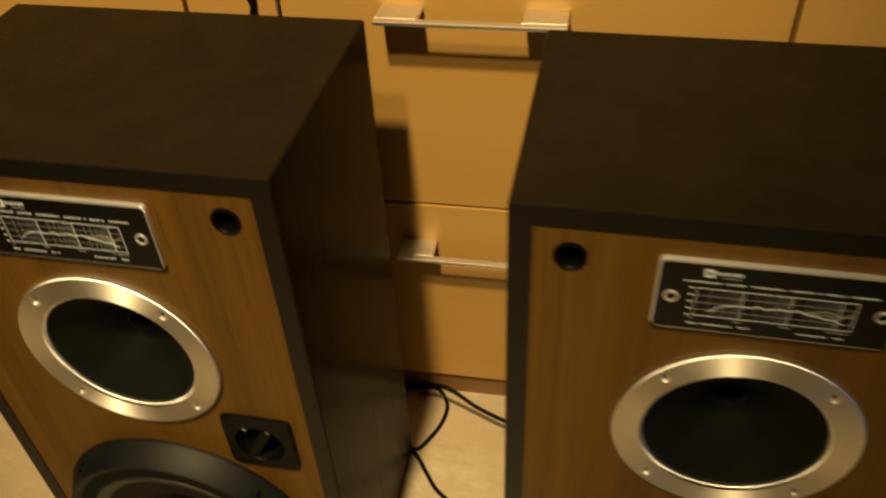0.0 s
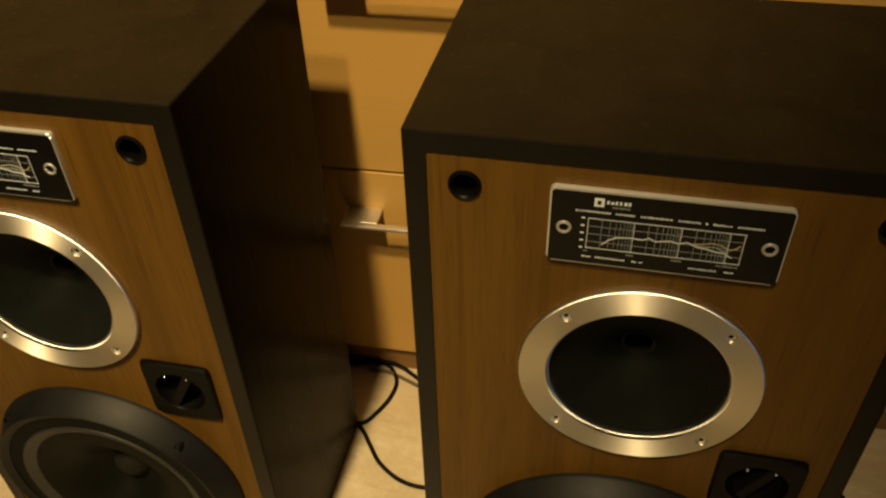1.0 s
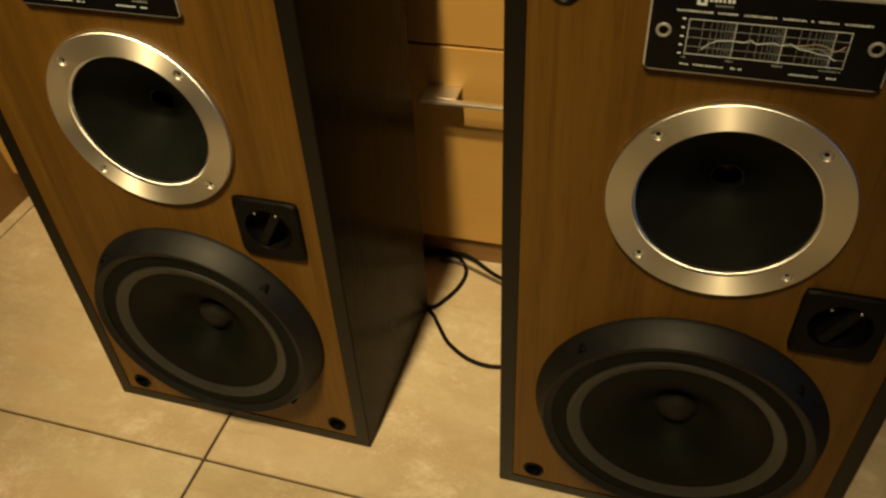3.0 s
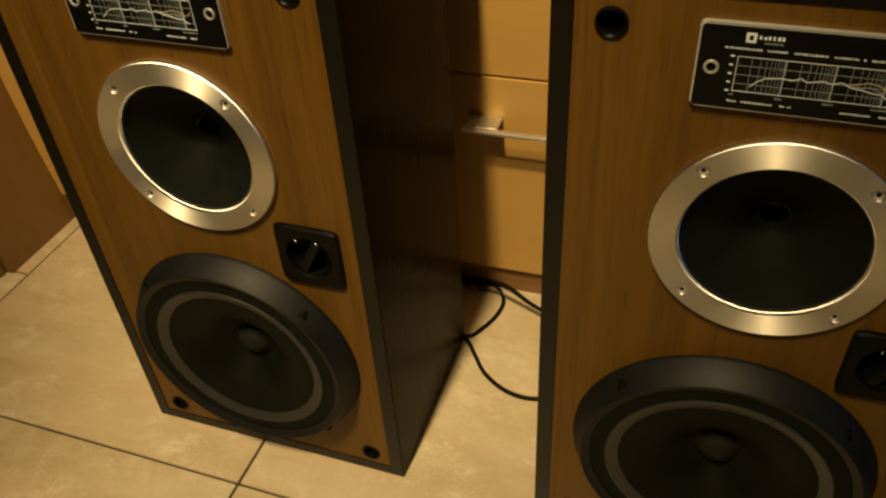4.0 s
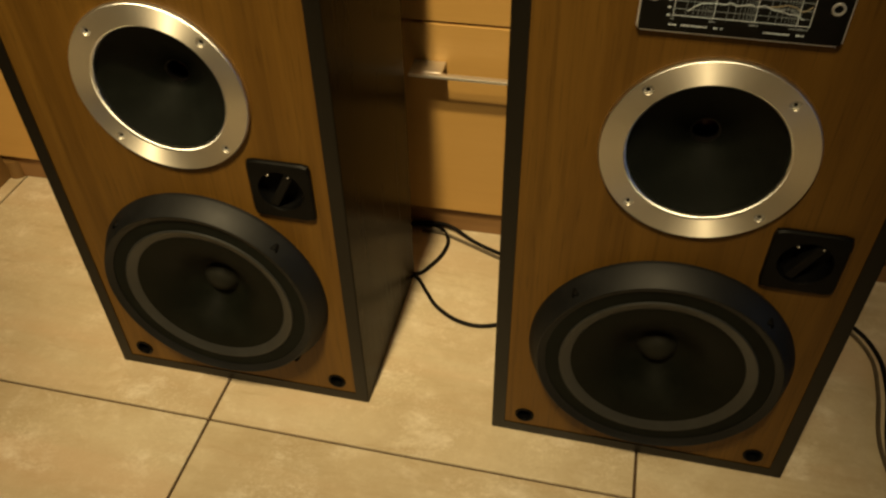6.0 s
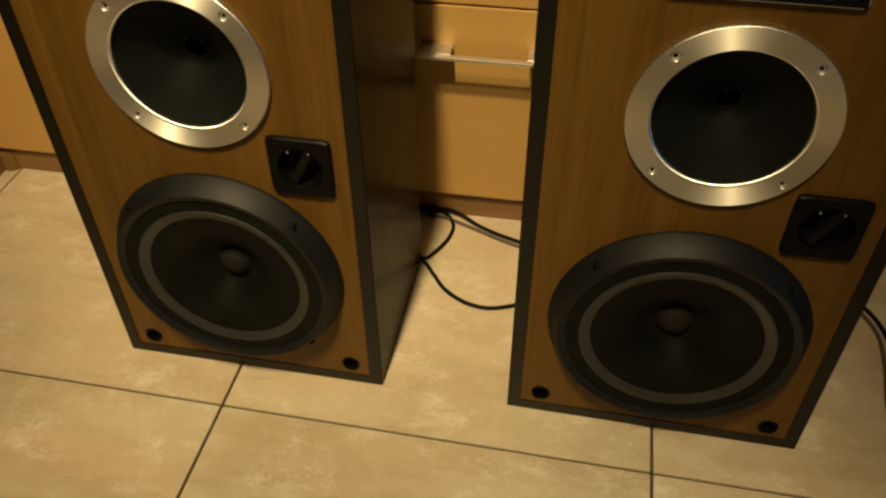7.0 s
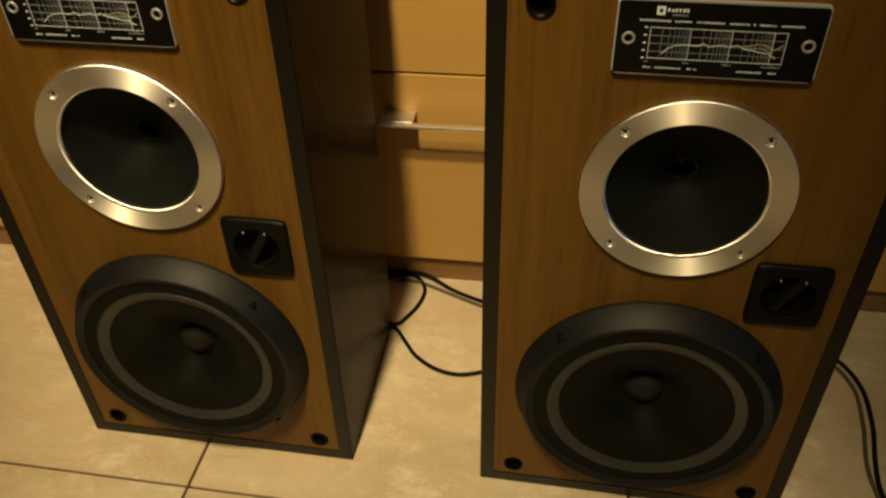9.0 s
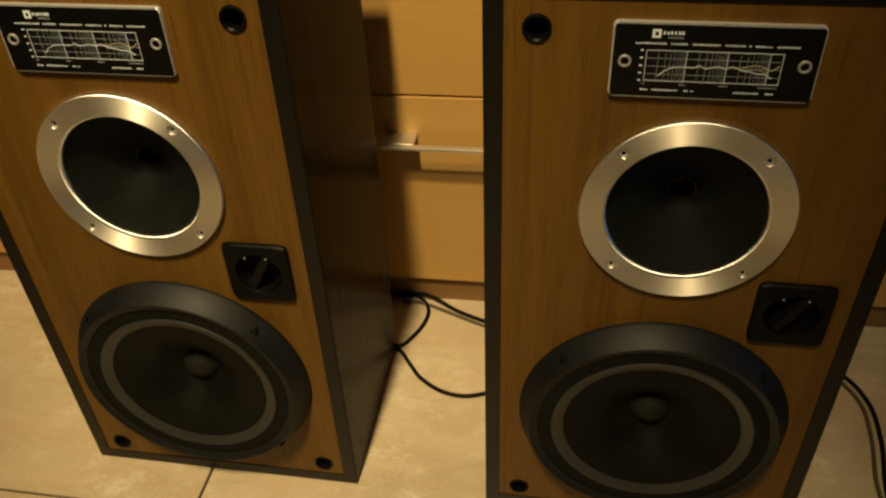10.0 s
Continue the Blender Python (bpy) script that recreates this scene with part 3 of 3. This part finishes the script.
def level_control(root):
    x0, x1, z0, z1 = 0.2062, 0.2635, 0.2573, 0.3172
    cx, cz = (x0 + x1) / 2, (z0 + z1) / 2
    n, r = 48, 0.0205
    bm = bmesh.new()
    # plate with a round well: square outline and circle joined by a ring of faces
    def outline(y, inset):
        pts = []
        for i in range(n):
            a = 2 * math.pi * i / n
            c, s = math.cos(a), math.sin(a)
            k = 1 / (abs(c) ** 14 + abs(s) ** 14) ** (1 / 14)
            pts.append(bm.verts.new((cx + k * c * ((x1 - x0) / 2 - inset), y, cz + k * s * ((z1 - z0) / 2 - inset))))
        return pts

    def circle(y, rad):
        return [bm.verts.new((cx + rad * math.cos(2 * math.pi * i / n), y, cz + rad * math.sin(2 * math.pi * i / n))) for i in range(n)]

    loops = [outline(0.0035, 0), outline(-0.0018, 0), outline(-0.0034, 0.0014), circle(-0.0034, r), circle(-0.0029, r - 0.0003), circle(0.0005, r - 0.0005)]
    for a, b in zip(loops, loops[1:]):
        for i in range(n):
            j = (i + 1) % n
            bm.faces.new((a[i], a[j], b[j], b[i]))
    p = part("level_control", bm, MOULDED, root, "black plastic plate with a sunken rotary knob", True)
    part("well", lathe_bm(cx, cz, ((r - 0.0009, -0.0005), (r - 0.0018, 0.0075), (r - 0.004, 0.0085), (0, 0.0085)), 40), HOLLOW_SHADE, p, "black sunken well", True)
    knob = box_bm(-0.0185, -0.0028, -0.0038, 0.0185, 0.0086, 0.0038, 0.0012)
    # two bright studs, added to give the glints at the well's upper rim
    for dx in (-0.0092, 0.0092):
        part("glint_stud", lathe_bm(cx + dx, cz + 0.0165, ((0.0012, 0.0080), (0.0012, -0.0035), (0.0009, -0.0039), (0, -0.0039)), 12), GLINT_STEEL, p, smooth=True)
    k = part("knob", knob, KNOB, p, "black bar knob turned aslant")
    k.matrix_basis = pose(cx, 0, cz, 0, -62, 0)
    return p


def loudspeaker():
    root = new("loudspeaker")
    # cabinet: four boards and a back
    e = EDGE
    bm = box_bm(LEFT, 0, 0, LEFT + W, D, H, 0.0016, 2)
    front = max((f for f in bm.faces if f.normal.y < -0.9), key=lambda f: f.calc_area())
    bmesh.ops.inset_region(bm, faces=[front], thickness=e - 0.0016, use_even_offset=True)
    ext = bmesh.ops.extrude_face_region(bm, geom=[front])
    bmesh.ops.translate(bm, verts=[v for v in ext["geom"] if isinstance(v, bmesh.types.BMVert)], vec=(0, 0.10, 0))
    bmesh.ops.delete(bm, geom=[front], context="FACES")
    box = part("cabinet", bm, LAMINATE, root, "dark brown laminated box with greyer front edges")
    box.data.materials.append(EDGE_STRIP)
    for f in box.data.polygons:
        if f.normal.y < -0.6 and f.center.y < 0.003:
            f.material_index = 1
    # front board with round openings for the drivers
    bm = bmesh.new()
    outer = [bm.verts.new(c) for c in ((LEFT + e + 0.0002, 0.0009, e + 0.0002), (LEFT + W - e - 0.0002, 0.0009, e + 0.0002), (LEFT + W - e - 0.0002, 0.0009, H - e - 0.0002), (LEFT + e + 0.0002, 0.0009, H - e - 0.0002))]
    edges = [bm.edges.new((outer[i], outer[(i + 1) % 4])) for i in range(4)]
    for cx, cz, r, n in ((*MID, 0.0700, 64), (*WOOF, 0.1040, 64), (0.0310, 0.0295, 0.0085, 20), (0.2570, 0.0295, 0.0085, 20), (0.0325, 0.5108, 0.0085, 20), (0.2568, 0.5108, 0.0085, 20),
                         (0.2348, 0.2873, 0.0250, 32)):
        ring = [bm.verts.new((cx + r * math.cos(2 * math.pi * i / n), 0.0009, cz + r * math.sin(2 * math.pi * i / n))) for i in range(n)]
        edges += [bm.edges.new((ring[i], ring[(i + 1) % n])) for i in range(n)]
    bmesh.ops.triangle_fill(bm, edges=edges, use_beauty=True)
    ext = bmesh.ops.extrude_face_region(bm, geom=bm.faces[:])
    bmesh.ops.translate(bm, verts=[v for v in ext["geom"] if isinstance(v, bmesh.types.BMVert)], vec=(0, 0.015, 0))
    part("front_board", bm, VENEER, root, "teak veneered front board")
    for x, z in ((0.0310, 0.0295), (0.2570, 0.0295), (0.0325, 0.5108), (0.2568, 0.5108)):
        part("grille_socket", lathe_bm(x, z, ((0.0098, 0.0011), (0.0095, -0.0004), (0.0082, -0.0010), (0.0070, 0.0002), (0.0064, 0.014), (0, 0.0145)), 28), MOULDED, root, "black plastic grille socket", True)
    level_control(root)
    name_plate(root)
    mid_driver(root)
    woofer(root)
    return tagged(root, "teak-fronted floor loudspeaker in a dark brown box", "loudspeaker", "pair of loudspeakers")


right = loudspeaker()
left = copy_thing(right, pose(-0.4289, -0.0017, 0, 0, 0, 0.41))


# ---------------------------------------------------------------- cables
def cable(points, radius, label):
    return tagged(part("cable", tube_bm(points, radius), CABLE, smooth=True), label, "cable", "speaker cables")


R = 0.0025
cable(((-0.26, 0.262, R), (-0.20, 0.285, R), (-0.160, 0.300, R), (-0.130, 0.300, R), (-0.1125, 0.278, R), (-0.113, 0.250, R), (-0.124, 0.222, R), (-0.136, 0.206, R), (-0.160, 0.209, R), (-0.22, 0.225, R)), R,
      "black speaker cable looped on the floor behind the speaker")
cable(((-0.24, 0.240, R), (-0.17, 0.222, R), (-0.136, 0.200, R), (-0.118, 0.178, R), (-0.100, 0.156, R), (-0.073, 0.139, R), (-0.045, 0.1345, R), (-0.018, 0.143, R), (0.010, 0.160, R), (0.012, 0.20, R), (0.05, 0.235, R)), R,
      "black speaker cable lying in a curve across the tiles")
cable(((-0.19, 0.288, R + 0.006), (-0.135, 0.300, R + 0.006), (-0.109, 0.295, R + 0.006), (-0.075, 0.279, R), (-0.0316, 0.262, R), (0.02, 0.250, R), (0.09, 0.247, R)), R,
      "black speaker cable running along the plinth")
tagged(part("cable", tube_bm(((-0.150, 0.289, R), (-0.125, 0.289, R), (-0.100, 0.2805, R), (-0.075, 0.2705, R), (-0.0316, 0.2535, R), (0.02, 0.241, R), (0.09, 0.239, R)), 0.0022), CABLE_GREY, smooth=True),
                "grey-brown speaker cable beside a black one", "cable", "speaker cables")
cable(((0.22, 0.250, R), (0.33, 0.252, R), (0.385, 0.228, R), (0.409, 0.185, R), (0.410, 0.130, R), (0.401, 0.075, R), (0.399, 0.040, R), (0.409, 0.003, R), (0.440, -0.045, R), (0.52, -0.10, R), (0.64, -0.12, R)), R,
      "black speaker cable trailing forward over the tiles")
tagged(part("cable", tube_bm(((0.24, 0.240, R), (0.33, 0.243, R), (0.378, 0.221, R), (0.4005, 0.181, R), (0.4005, 0.130, R), (0.3925, 0.076, R), (0.3935, 0.041, R), (0.402, 0.004, R), (0.432, -0.049, R), (0.51, -0.106, R),
       (0.63, -0.128, R)), 0.0022), CABLE_GREY, smooth=True), "grey-brown speaker cable beside a black one", "cable", "speaker cables")
cable(((-0.266, 0.281, 0.0035), (-0.267, 0.280, 0.20), (-0.265, 0.2815, 0.42), (-0.2665, 0.2815, 0.52), (-0.263, 0.2810, 0.66), (-0.266, 0.272, 0.80), (-0.266, 0.254, 0.845), (-0.275, 0.34, 0.8455)), 0.0028,
      "black cord hanging from the worktop to the floor")
tagged(part("cable", tube_bm(((-0.244, 0.2835, 0.0035), (-0.243, 0.2825, 0.20), (-0.245, 0.2840, 0.42), (-0.2435, 0.2840, 0.55), (-0.246, 0.2825, 0.70), (-0.248, 0.272, 0.80), (-0.249, 0.254, 0.8435), (-0.255, 0.34, 0.8440)), 0.0012), CABLE_GREY, smooth=True),
       "thin brown cord hanging beside a black one", "cable", "speaker cables")


# ---------------------------------------------------------------- floor tiles
def tile_mesh(sx, sy, g=0.0015):
    bm = box_bm(g, g, -0.009, sx - g, sy - g, 0.0, 0.0008, 1)
    me = bpy.data.meshes.new("tile")
    bm.to_mesh(me)
    bm.free()
    me.materials.append(TILE)
    return me


def lay(me, x, y):
    ob = new("tile", me)
    ob.parent = floor
    ob.matrix_basis = pose(0, 0, 0, 0, 0, 0.32) @ pose(x, y, 0)


PITCH, TX, TY = 0.4497, -0.3008, -0.0548
whole = tile_mesh(PITCH, PITCH)
for i in range(-1, 6):
    for j in range(-7, 2):
        lay(whole, TX + i * PITCH, TY + j * PITCH)
for i in range(-5, -1):
    for j in range(-8, 2):
        lay(whole, TX + i * PITCH, 0.155 + j * PITCH)
